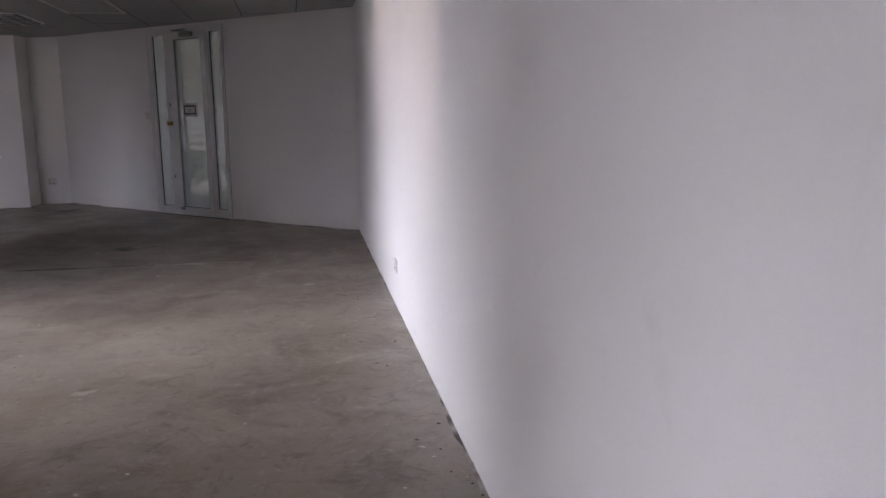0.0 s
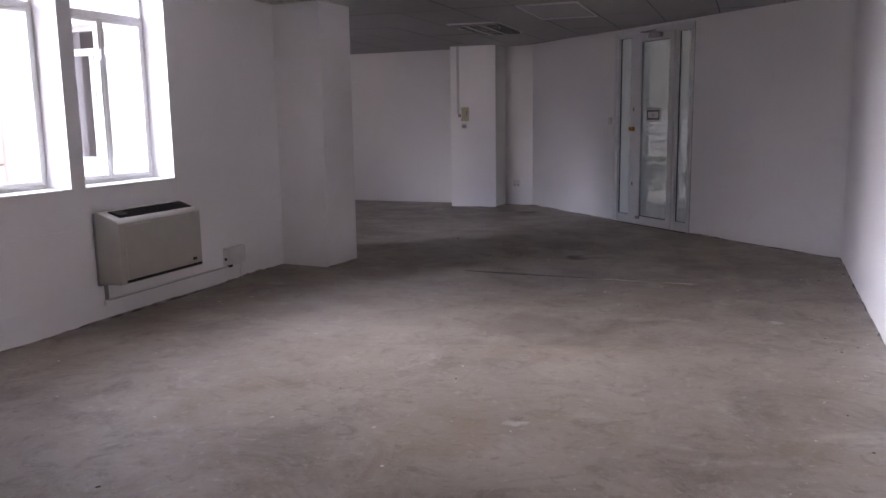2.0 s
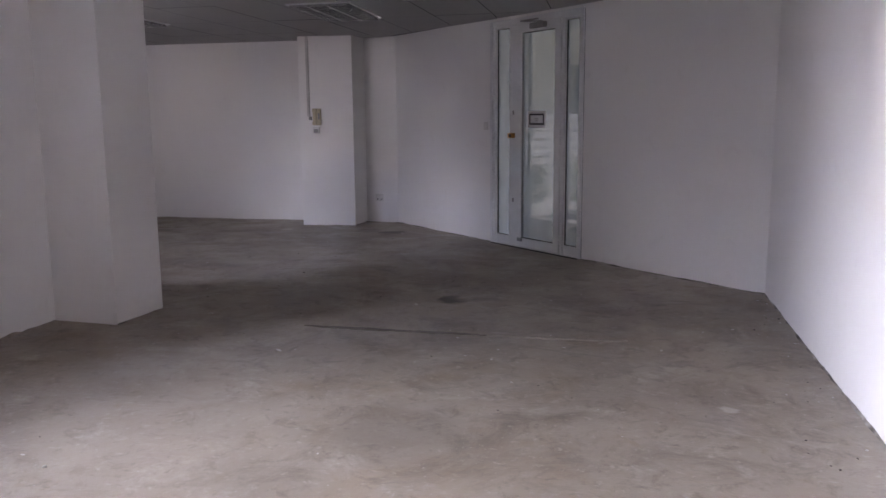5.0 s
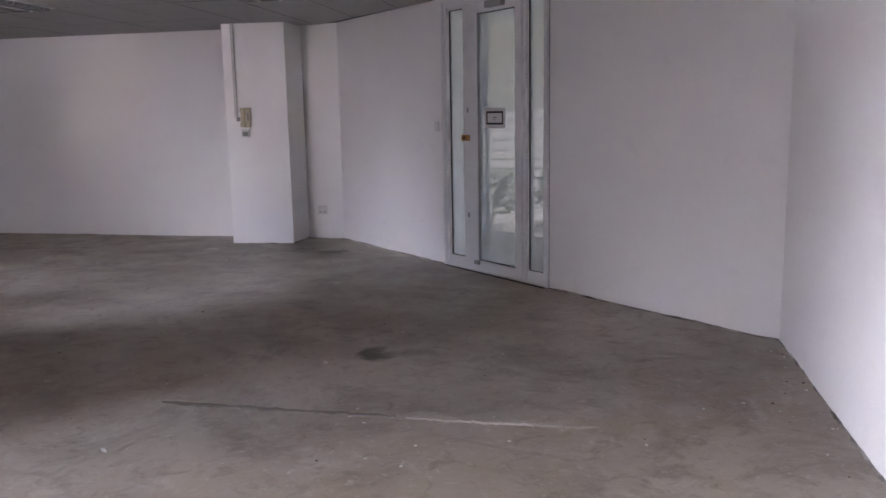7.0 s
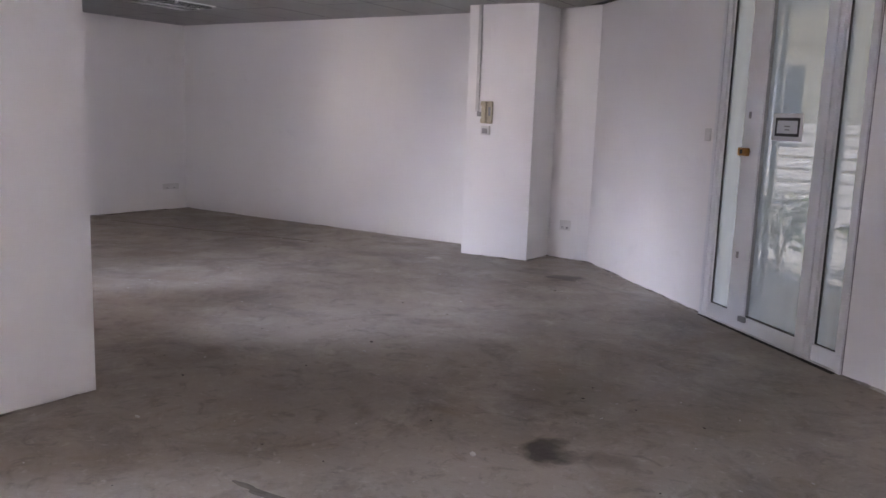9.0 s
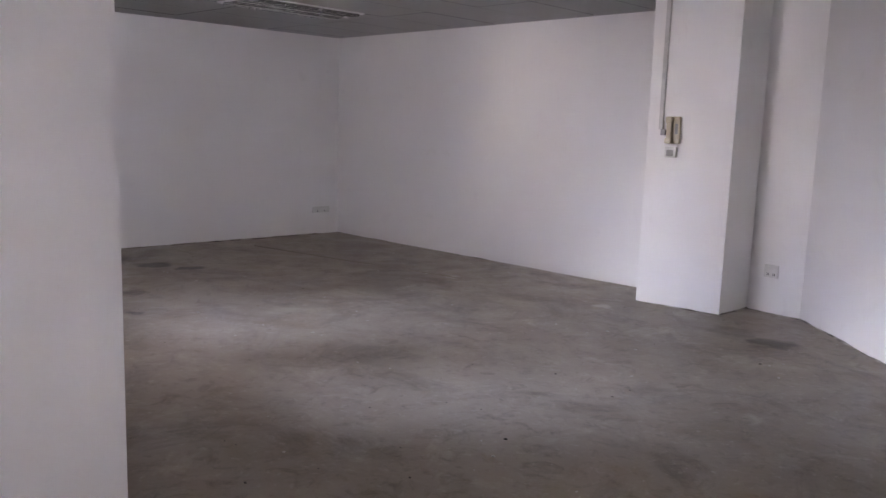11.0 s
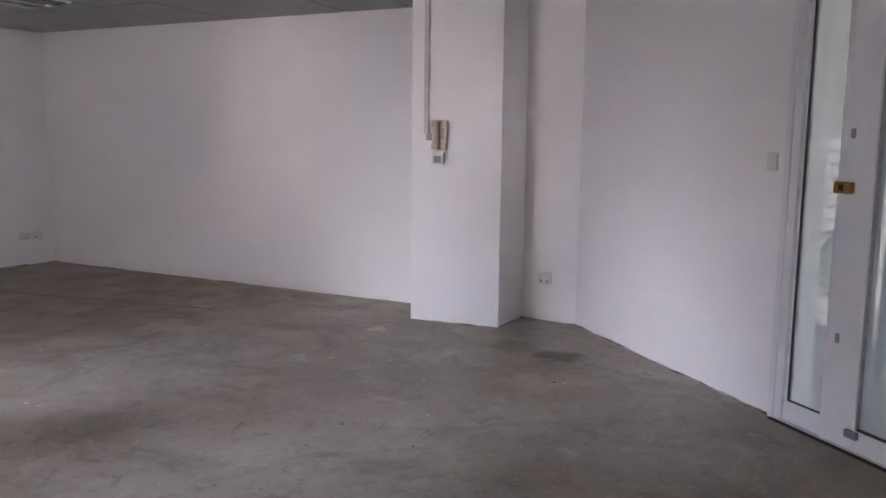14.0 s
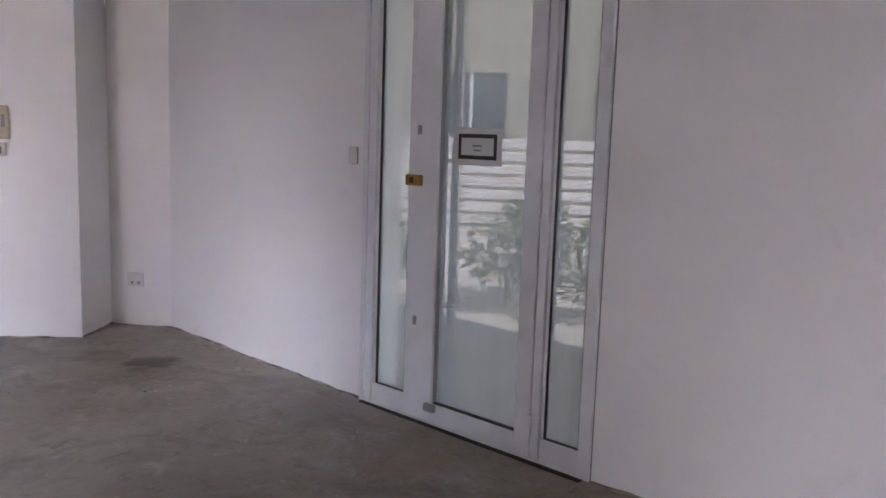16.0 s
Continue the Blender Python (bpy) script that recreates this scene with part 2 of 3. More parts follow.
M_PATCH_D = material("dark_mortar", (0.20, 0.17, 0.15), (0.09, 0.075, 0.064), rough=0.85, scale=9, fine=120, bump=0.5)
M_PATCH_L = material("pale_mortar", (0.315, 0.28, 0.245), (0.24, 0.205, 0.18), rough=0.85, scale=7, fine=120, bump=0.5)
M_CHIP = material("plaster_crumb", (0.60, 0.58, 0.55), rough=0.9, bump=0.1)
M_DEBRIS_SHADE = material("dark_crumb_and_gap_shade", (0.04, 0.03, 0.025), rough=0.9, bump=0.1)
M_FACADE = material("cream_facade_render", (0.52, 0.515, 0.49), (0.47, 0.465, 0.44), rough=0.85, scale=1.2, fine=90, bump=0.25)
M_JOINT = material("grey_render_joint", (0.24, 0.24, 0.235), rough=0.9, bump=0.1)
M_GROUND = material("concrete_paving", (0.20, 0.22, 0.235), (0.155, 0.17, 0.18), rough=0.85, scale=0.7, fine=40, bump=0.3)
M_ROOF = material("roof_screed", (0.30, 0.29, 0.28), rough=0.9, scale=0.8, fine=30, bump=0.3)
M_BLUE = material("pale_blue_render", (0.55, 0.62, 0.70), (0.48, 0.56, 0.64), rough=0.7, scale=1.0, bump=0.1)
M_SAND = material("sand_brown_facade", (0.46, 0.38, 0.27), (0.38, 0.31, 0.22), rough=0.85, scale=0.8, fine=40, bump=0.2)
M_DARKWIN = material("dark_window_glazing", (0.03, 0.04, 0.05), rough=0.12, scale=1, bump=0)
M_LEAF = material("shrub_leaf", (0.05, 0.10, 0.035), (0.03, 0.06, 0.025), rough=0.5, scale=6, bump=0)
M_BARK = material("shrub_stem", (0.12, 0.09, 0.06), rough=0.9, scale=20, bump=0.3)


# ---- builders ----
def mesh_of(name, bm, mat, parent=None, m=None):
    data = bpy.data.meshes.new(name)
    bmesh.ops.recalc_face_normals(bm, faces=bm.faces)
    bm.to_mesh(data)
    bm.free()
    data.materials.append(mat)
    ob = new(name, data)
    if parent:
        ob.parent = parent
    if m is not None:
        ob.matrix_basis = m
    return ob


def add_box(bm, x0, x1, y0, y1, z0, z1, bevel=0.0, segments=2):
    made = bmesh.ops.create_cube(bm, size=1.0)["verts"]
    for v in made:
        v.co = Vector((x0 + (v.co.x + 0.5) * (x1 - x0), y0 + (v.co.y + 0.5) * (y1 - y0), z0 + (v.co.z + 0.5) * (z1 - z0)))
    if bevel:
        edges = {e for v in made for e in v.link_edges}
        bmesh.ops.bevel(bm, geom=list(edges), offset=bevel, segments=segments, affect='EDGES', profile=0.5)


def boxes(name, items, mat, bevel=0.0, parent=None, m=None):
    bm = bmesh.new()
    for it in items:
        add_box(bm, *it, bevel=bevel)
    return mesh_of(name, bm, mat, parent, m)


def prism(name, outline, z0, z1, mat, parent=None, m=None, bevel=0.0):
    bm = bmesh.new()
    low = [bm.verts.new((x, y, z0)) for x, y in outline]
    face = bm.faces.new(low)
    up = bmesh.ops.extrude_face_region(bm, geom=[face])["geom"]
    for v in up:
        if isinstance(v, bmesh.types.BMVert):
            v.co.z = z1
    if bevel:
        bmesh.ops.bevel(bm, geom=[e for e in bm.edges], offset=bevel, segments=2, affect='EDGES', profile=0.5)
    return mesh_of(name, bm, mat, parent, m)


def tube(name, points, radius, mat, parent=None, m=None):
    c = bpy.data.curves.new(name, 'CURVE')
    c.dimensions, c.bevel_depth, c.bevel_resolution = '3D', radius, 3
    s = c.splines.new('POLY')
    s.points.add(len(points) - 1)
    for q, p in zip(s.points, points):
        q.co = (*p, 1)
    c.materials.append(mat)
    dg_ob = bpy.data.objects.new(name, c)
    scene.collection.objects.link(dg_ob)
    data = bpy.data.meshes.new_from_object(dg_ob.evaluated_get(bpy.context.evaluated_depsgraph_get()))
    bpy.data.objects.remove(dg_ob)
    ob = new(name, data)
    if parent:
        ob.parent = parent
    if m is not None:
        ob.matrix_basis = m
    return ob


def root(name, m, **tags):
    ob = new(name)
    ob.matrix_basis = m
    ob.empty_display_size = 0.1
    return tagged(ob, **tags)


def along(p, q, z=0.0):
    """A frame at p with x towards q, y out of the room (to the left of that way) and z up; and the distance."""
    a = math.degrees(math.atan2(q[1] - p[1], q[0] - p[0]))
    return pose(p[0], p[1], z, 0, 0, a), math.hypot(q[0] - p[0], q[1] - p[1])


WALL_TOP = 2.62


def wall(name, p, q, thick, label, holes=(), before=0.0, after=0.0, rough_foot=True):
    """A wall with openings (from, to, low, high); y = 0 is its face to the room."""
    m, length = along(p, q)
    bm = bmesh.new()
    at = -before
    for s0, s1, z0, z1 in sorted(holes):
        add_box(bm, at, s0, 0, thick, -0.08, WALL_TOP)
        if z0 > 0.01:
            add_box(bm, s0, s1, 0, thick, -0.08, z0)
        add_box(bm, s0, s1, 0, thick, z1, WALL_TOP)
        at = s1
    add_box(bm, at, length + after, 0, thick, -0.08, WALL_TOP)
    return tagged(mesh_of(name, bm, M_WALL, None, m), label, "wall", kind="structure"), m


# ---- plan ----
H = 2.40
R0, R1 = (0.545, 10.22), (1.16, -1.0)
D0, D1, D2, D3 = (-3.649, 13.79), (-2.07, 12.391), (-1.027, 11.503), R0
N0 = (-4.1, 13.83)
F0, F1 = (-9.5, 13.60), (-4.1, 13.86)
S0 = (-9.42, 8.60)
G0, G1 = (-3.795, 8.73), (-9.42, 8.73)
W0, W1 = (-3.84, -1.0), (-4.30, 8.25)


def w_at(y):
    """Distance along the window wall at a place y."""
    return (y + 1.0) * math.hypot(W1[0] - W0[0], W1[1] - W0[1]) / (W1[1] - W0[1])


SILL, HEAD = 0.92, 2.36
MAIN_Y = [(0.95, 1.87), (1.99, 2.88), (4.82, 5.74), (5.86, 6.75)]
WING_X = [(-7.30, -6.35), (-5.75, -4.80)]
MAIN_WINDOWS = [(w_at(a), w_at(b)) for a, b in MAIN_Y]
WING_WINDOWS = [(G0[0] - b, G0[0] - a) for a, b in WING_X]

wall("wall_east", R0, R1, 0.25, "long white painted plaster wall beside bare floor", before=0.02, after=0.25)
wall("wall_door_right", D2, D3, 0.22, "white painted angled wall beside the glass door", after=0.2)
wall("wall_door_left", D0, D1, 0.22, "white painted angled wall with a light switch", before=0.03)
lintel_m, door_w = along(D1, D2)
tagged(boxes("wall_over_door", [(0, door_w, 0, 0.22, 2.368, WALL_TOP)], M_WALL, m=lintel_m), "white wall strip over the glass door", "wall", kind="structure")
wall("wall_niche", N0, D0, 0.22, "short white wall in the niche beside pillar", before=0.1, after=0.03)
wall("wall_north", F0, F1, 0.25, "white painted far wall of the side room", before=0.25, after=0.15)
wall("wall_west", S0, F0, 0.25, "white painted end wall of the side room", before=0.3)
_, G_M = wall("wall_wing", G0, G1, 0.52, "thick white wall end between room and side room", [(a, b, SILL, HEAD) for a, b in WING_WINDOWS], after=0.24)
_, W_M = wall("wall_window", W0, W1, 0.33, "white painted window wall with small piers", [(a, b, SILL, HEAD) for a, b in MAIN_WINDOWS], before=0.2)
wall("wall_south", R1, W0, 0.25, "plain white wall closing the room", before=0.2, after=0.3)
tagged(prism("pillar", [(-4.795, 13.303), (-4.1, 13.40), (-4.1, 13.9), (-4.795, 13.9)], -0.08, WALL_TOP, M_WALL, bevel=0.004),
       "white painted square pillar against the far wall", "pillar", kind="structure")

# floor, ground, roof
OUT_A = [(-4.1, -1.1), (1.3, -1.1), (0.66, 10.3), (-1.0, 11.62), (-2.05, 12.52), (-3.6, 13.9), (-4.4, 13.95), (-4.4, 8.3)]
OUT_B = [(-9.6, 8.5), (-4.4, 8.5), (-4.4, 13.95), (-9.62, 13.7)]


def uneven_floor():
    """One sheet of screed with faint hollows, thickened down."""
    bm = bmesh.new()
    bmesh.ops.create_grid(bm, x_segments=110, y_segments=150, size=0.5)
    for v in bm.verts:
        v.co = Vector((-4.15 + v.co.x * 11.0, 6.4 + v.co.y * 15.2, 0))
        v.co.z = 0.006 * noise.noise(v.co * 0.8) + 0.003 * noise.noise(v.co * 3.1) - 0.002
    for f in list(bm.faces):
        c = f.calc_center_median()
        if c.x < -4.5 and c.y < 8.3 or c.x + c.y * 0.87 > 11.0 + 0.0:
            bm.faces.remove(f)
    for v in [v for v in bm.verts if not v.link_faces]:
        bm.verts.remove(v)
    return mesh_of("floor", bm, M_FLOOR)


floor = tagged(uneven_floor(), "bare stained cement screed floor with dust", "floor", kind="structure")
for f in floor.data.polygons:
    f.use_smooth = True
boxes_ground = bmesh.new()
bmesh.ops.create_grid(boxes_ground, x_segments=4, y_segments=4, size=600)
tagged(mesh_of("ground", boxes_ground, M_GROUND, m=pose(0, 0, -0.06)), "grey concrete paving outside the building", "ground", kind="structure")
tagged(prism("roof", OUT_A, WALL_TOP - 0.06, WALL_TOP + 0.2, M_ROOF), "flat grey roof slab over main room", "roof", kind="structure")
tagged(prism("roof", OUT_B, WALL_TOP - 0.06, WALL_TOP + 0.2, M_ROOF), "flat grey roof slab over side room", "roof", kind="structure")

GRID_TURN, GRID_AT = 4.0, (-2.14, 10.04)
ROOM_A = [(-3.9, -1.05), (1.2, -1.05), (0.6, 10.25), (-1.0, 11.55), (-2.05, 12.45), (-3.62, 13.85), (-4.36, 13.9), (-4.36, 8.25)]
TILED_A = [(-3.9, -1.05), (1.2, -1.05), (0.537, 10.213), (-1.032, 11.496), (-2.075, 12.384), (-3.653, 13.782), (-4.36, 13.84), (-4.36, 8.25)]
TILED_B = [(-9.49, 8.62), (-4.36, 8.62), (-4.36, 13.84), (-9.49, 13.593)]
ROOM_B = [(-9.52, 8.62), (-4.36, 8.62), (-4.36, 13.9), (-9.55, 13.65)]


def clipped(bm, outline):
    for (ax, ay), (bx, by) in zip(outline, outline[1:] + outline[:1]):
        n = Vector((by - ay, ax - bx, 0))
        bmesh.ops.bisect_plane(bm, geom=list(bm.verts) + list(bm.edges) + list(bm.faces), plane_co=(ax, ay, 0), plane_no=n, clear_outer=True)


def ceiling():
    """Suspended mineral tiles, 0.6 by 1.2 m, with a shadow gap at every joint; the backing is a second face above."""
    whole = bmesh.new()
    turn = pose(GRID_AT[0], GRID_AT[1], 0, 0, 0, GRID_TURN)
    for outline, tiled in ((ROOM_A, TILED_A), (ROOM_B, TILED_B)):
        bm = bmesh.new()
        for i in range(-16, 9):
            for j in range(-11, 6):
                g = 0.005
                dz = 0.0015 * random.uniform(-1, 1)
                cs = [(i * 0.6 - 0.3 + g, j * 1.2 - 0.6 + g), (i * 0.6 + 0.3 - g, j * 1.2 - 0.6 + g), (i * 0.6 + 0.3 - g, j * 1.2 + 0.6 - g), (i * 0.6 - 0.3 + g, j * 1.2 + 0.6 - g)]
                bm.faces.new([bm.verts.new(turn @ Vector((x, y, H + dz))) for x, y in cs])
        clipped(bm, tiled)
        for f in bm.faces:
            f.material_index = 0
        back = bm.faces.new([bm.verts.new((x, y, H + 0.012)) for x, y in outline])
        back.material_index = 1
        data = bpy.data.meshes.new("part")
        bm.to_mesh(data)
        bm.free()
        whole.from_mesh(data)
        bpy.data.meshes.remove(data)
    for f in whole.faces:
        if f.normal.z > 0:
            f.normal_flip()
    data = bpy.data.meshes.new("ceiling")
    whole.to_mesh(data)
    whole.free()
    data.materials.append(M_CEIL)
    data.materials.append(M_GAP)
    return tagged(new("ceiling", data), "grey-white suspended ceiling of mineral tiles", "ceiling", kind="structure")


ceiling()


# ---- windows ----
def window(m, s0, s1, name, depth, label):
    """A painted casement window: fixed light over a transom, two sashes that meet at a mullion, stays and an inner sill board."""
    r = root(name, m @ pose(s0, 0, SILL), label=label, category="window", kind="structure")
    w, h = s1 - s0, HEAD - SILL
    t = 1.20
    y0, y1 = depth, depth + 0.055
    boxes("frame", [(0.002, 0.03, y0, y1, 0.0, h), (w - 0.03, w - 0.002, y0, y1, 0, h), (0.03, w - 0.03, y0, y1, 0.0, 0.04), (0.03, w - 0.03, y0, y1, h - 0.035, h),
                    (0.03, w - 0.03, y0 - 0.006, y1, t - 0.022, t + 0.022)], M_WINPAINT, 0.004, r)
    c = w / 2
    for a, b in ((0.032, c - 0.001), (c + 0.001, w - 0.032)):
        e = 0.026
        boxes("sash", [(a, a + e, y0 - 0.008, y0 + 0.036, 0.042, t - 0.024), (b - e, b, y0 - 0.008, y0 + 0.036, 0.042, t - 0.024),
                       (a + e, b - e, y0 - 0.008, y0 + 0.036, 0.042, 0.07), (a + e, b - e, y0 - 0.008, y0 + 0.036, t - 0.05, t - 0.024)], M_WINPAINT, 0.003, r)
        pane = boxes("pane", [(a + e, b - e, y0 + 0.012, y0 + 0.016, 0.07, t - 0.05)], M_GLASS, 0, r)
        pane.visible_shadow = False
    pane = boxes("pane", [(0.03, w - 0.03, y0 + 0.022, y0 + 0.026, t + 0.022, h - 0.035)], M_GLASS, 0, r)
    pane.visible_shadow = False
    for z, tilt in ((0.95, 14), (0.16, -4)):
        bm = bmesh.new()
        add_box(bm, -0.007, 0.007, -0.008, 0, -0.025, 0.02, 0.002)
        add_box(bm, -0.0045, 0.0045, -0.016, -0.008, -0.065, 0.01, 0.002)
        mesh_of("handle", bm, M_WINPAINT, r, pose(c - 0.012, y0 - 0.008, z, 0, tilt, 0))
    boxes("sill", [(0.002, w - 0.002, -0.012, y0, -0.0, 0.016)], M_WINPAINT, 0.004, r)
    return r


for k, (a, b) in enumerate(MAIN_WINDOWS):
    window(W_M, a, b, "window_%d" % (k + 1), 0.205, "white painted casement window with two sashes, closed")
for k, (a, b) in enumerate(WING_WINDOWS):
    window(G_M, a, b, "window_%d" % (k + 1 + len(MAIN_WINDOWS)), 0.27, "white casement window of the side room, closed")


# ---- outside the windows ----
def facade():
    """Cream render on the wing's outside: rusticated courses at the corner pier and plain render round the windows."""
    m = G_M
    out = 0.52
    holes = sorted(WING_WINDOWS)
    r = root("wing_facade", m, label="cream rendered facade with a rusticated pier", category="facade", kind="structure")
    items, at = [], 0.72
    for a, b in holes:
        items += [(at, a, out + 0.002, out + 0.03, -0.06, WALL_TOP + 0.25), (a, b, out + 0.002, out + 0.03, -0.06, SILL), (a, b, out + 0.002, out + 0.03, HEAD, WALL_TOP + 0.25)]
        at = b
    items.append((at, 4.23, out + 0.002, out + 0.03, -0.06, WALL_TOP + 0.25))
    boxes("render_coat", items, M_FACADE, 0, r)
    boxes("pier_core", [(4.23, 5.36, out + 0.002, out + 0.10, -0.06, WALL_TOP + 0.25)], M_JOINT, 0, r)
    z = -0.06
    for top in (0.43, 0.92, 1.41, 1.90, 2.42, 2.87):
        boxes("stone_course", [(4.215, 5.375, out + 0.004, out + 0.13, z, top - 0.022)], M_FACADE, 0.012, r)
        z = top
    return r


facade()


def balustrade():
    """A glass guard with a steel rail beside the pier."""
    r = root("balustrade", pose(-9.5, 7.0, -0.06, 0, 0, 180), label="glass balustrade with a pale metal rail", category="railing")
    boxes("rail", [(0, 4, -0.025, 0.025, 0.90, 0.95)], M_ALU, 0.01, r)
    for x in (0.03, 1.36, 2.68, 3.97):
        boxes("post", [(x - 0.02, x + 0.02, -0.02, 0.02, 0, 0.90)], M_ALU, 0.004, r)
    for x in (0.06, 1.39, 2.71):
        boxes("pane", [(x, x + 1.25, -0.005, 0.005, 0.1, 0.86)], M_GLASS, 0.001, r)


balustrade()


def block(name, m, w, d, h, mat, storeys, bays, label):
    """A plain far building with recessed windows, storey bands and a parapet."""
    r = root(name, m, label=label, category="building", kind="structure")
    cell_w, cell_h = w / bays, h / storeys
    items = [(0, w, 0.25, d, 0, h), (-0.1, w + 0.1, -0.1, d + 0.1, h, h + 0.35)]
    wins, frames = [], []
    for i in range(storeys):
        z = i * cell_h
        items += [(0, w, 0, 0.25, z, z + cell_h * 0.30), (0, w, 0, 0.25, z + cell_h * 0.82, z + cell_h), (-0.04, w + 0.04, -0.05, 0, z + cell_h - 0.16, z + cell_h)]
        for j in range(bays + 1):
            x = j * cell_w
            items.append((max(0, x - cell_w * 0.26), min(w, x + cell_w * 0.26), 0, 0.25, z + cell_h * 0.30, z + cell_h * 0.82))
        for j in range(bays):
            x0, x1 = (j + 0.26) * cell_w, (j + 0.74) * cell_w
            wins.append((x0, x1, 0.16, 0.2, z + cell_h * 0.30, z + cell_h * 0.82))
            frames.append(((x0 + x1) / 2 - 0.03, (x0 + x1) / 2 + 0.03, 0.12, 0.16, z + cell_h * 0.30, z + cell_h * 0.82))
    boxes("wall", items, mat, 0, r)
    for q in wins:
        boxes("window", [q], M_DARKWIN, 0, r)
    boxes("window_bars", frames, M_WINPAINT, 0, r)
    return r


block("pale_building", pose(-22, 14, -0.06, 0, 0, 90 - 180), 30, 8, 10, M_BLUE, 3, 10, "pale blue rendered building across the courtyard")


# ---- glass door ----
DOOR_M, DOOR_W = along(D2, D1)
DOOR_M = DOOR_M @ pose(0, 0, 0)


def glass_door():
    """x runs from the right jamb to the left one, y into the room."""
    r = root("door_1", DOOR_M, label="white aluminium door with frosted glass, closed", category="door", kind="structure")
    w, top = DOOR_W, 2.365
    yb, yf = -0.085, 0.008
    boxes("frame", [(0.0, 0.03, yb, yf, 0, top), (w - 0.05, w - 0.0, yb, yf, 0, top), (0.03, w - 0.05, yb, yf, 2.315, top), (0.238, 0.279, yb, yf, 0, 2.315),
                    (1.03, 1.075, yb, yf, 0, 2.315), (0.0, w, yb - 0.01, yf + 0.012, -0.01, 0.008)], M_ALU, 0.004, r)
    boxes("architrave", [(w - 0.002, w + 0.034, -0.01, 0.016, 0, top + 0.01), (-0.03, 0.002, -0.01, 0.016, 0, top + 0.01), (0.002, w - 0.002, -0.01, 0.016, top - 0.004, top + 0.012)], M_ALU, 0.003, r)
    # thin grey strips put the shadow gaps of frame and leaf into colour
    boxes("joint", [(w + 0.034, w + 0.039, -0.006, 0.003, 0, top), (-0.035, -0.03, -0.006, 0.003, 0, top), (1.0252, 1.0298, -0.05, 0.004, 0.012, 2.31)], M_GREYP, 0, r)
    for a, b in ((0.03, 0.238), (1.075, w - 0.05)):
        boxes("sidelight_rail", [(a, b, -0.06, -0.005, 0.008, 0.105), (a, b, -0.06, -0.005, 2.29, 2.315), (a, a + 0.014, -0.06, -0.012, 0.105, 2.29), (b - 0.014, b, -0.06, -0.012, 0.105, 2.29)], M_ALU, 0.003, r)
        boxes("bead", [(a + 0.014, a + 0.019, -0.04, -0.014, 0.105, 2.29)], M_BEAD, 0, r)
        boxes("gasket", [(b - 0.019, b - 0.014, -0.04, -0.014, 0.105, 2.29), (a + 0.019, b - 0.019, -0.04, -0.014, 0.105, 0.11), (a + 0.019, b - 0.019, -0.04, -0.014, 2.285, 2.29)], M_GASKET, 0, r)
        p = boxes("pane", [(a + 0.019, b - 0.019, -0.032, -0.026, 0.11, 2.285)], M_FROST, 0, r)
    leaf = boxes("leaf", [(0.281, 0.365, -0.055, 0.016, 0.012, 2.31), (0.875, 1.025, -0.055, 0.016, 0.012, 2.31), (0.365, 0.875, -0.055, 0.016, 0.012, 0.105), (0.365, 0.875, -0.055, 0.016, 2.222, 2.31)], M_ALU, 0.004, r)
    boxes("bead", [(0.365, 0.371, -0.03, 0.004, 0.105, 2.222), (0.869, 0.875, -0.03, 0.004, 0.105, 2.222)], M_BEAD, 0, r)
    boxes("gasket", [(0.371, 0.869, -0.03, 0.004, 0.105, 0.111), (0.371, 0.869, -0.03, 0.004, 2.216, 2.222)], M_GASKET, 0, r)
    p = boxes("pane", [(0.371, 0.869, -0.022, -0.016, 0.111, 2.216)], M_FROST, 0, r)
    tube("pull_bar", [(0.838, -0.075, 0.10), (0.838, -0.075, 2.24)], 0.024, M_STEEL, r)
    for z in (0.09,):
        boxes("bar_bracket", [(0.84, 0.905, 0.0165, 0.04, z - 0.018, z + 0.018)], M_STEEL, 0.004, r)
    boxes("lock", [(0.968, 1.06, 0.0165, 0.05, 1.155, 1.207)], M_BRASS, 0.006, r)
    boxes("keyhole", [(1.0, 1.028, 0.0505, 0.054, 1.168, 1.195)], M_BLACK, 0.002, r)
    for z in (1.419, 0.50):
        boxes("catch", [(0.986, 1.008, 0.0165, 0.024, z - 0.022, z + 0.022)], M_GREYP, 0.003, r)
    for z in (0.16, 1.13, 2.1):
        boxes("hinge", [(0.268, 0.29, 0.012, 0.028, z - 0.05, z + 0.05)], M_ALU, 0.005, r)
    boxes("door_closer", [(0.48, 0.70, 0.0165, 0.065, 2.245, 2.30)], M_GREYP, 0.008, r)
    tube("closer_arm", [(0.52, 0.05, 2.302), (0.75, 0.13, 2.318), (0.60, 0.03, 2.335)], 0.008, M_GREYP, r)


glass_door()
# solid dark strip: the shade of the gap under the door, as colour
tagged(boxes("door_sill_gap_shade", [(0.0, DOOR_W, -0.03, 0.043, -0.02, 0.0045)], M_DEBRIS_SHADE, m=DOOR_M), "dark strip painted for the shaded gap under the door", "threshold", kind="structure")


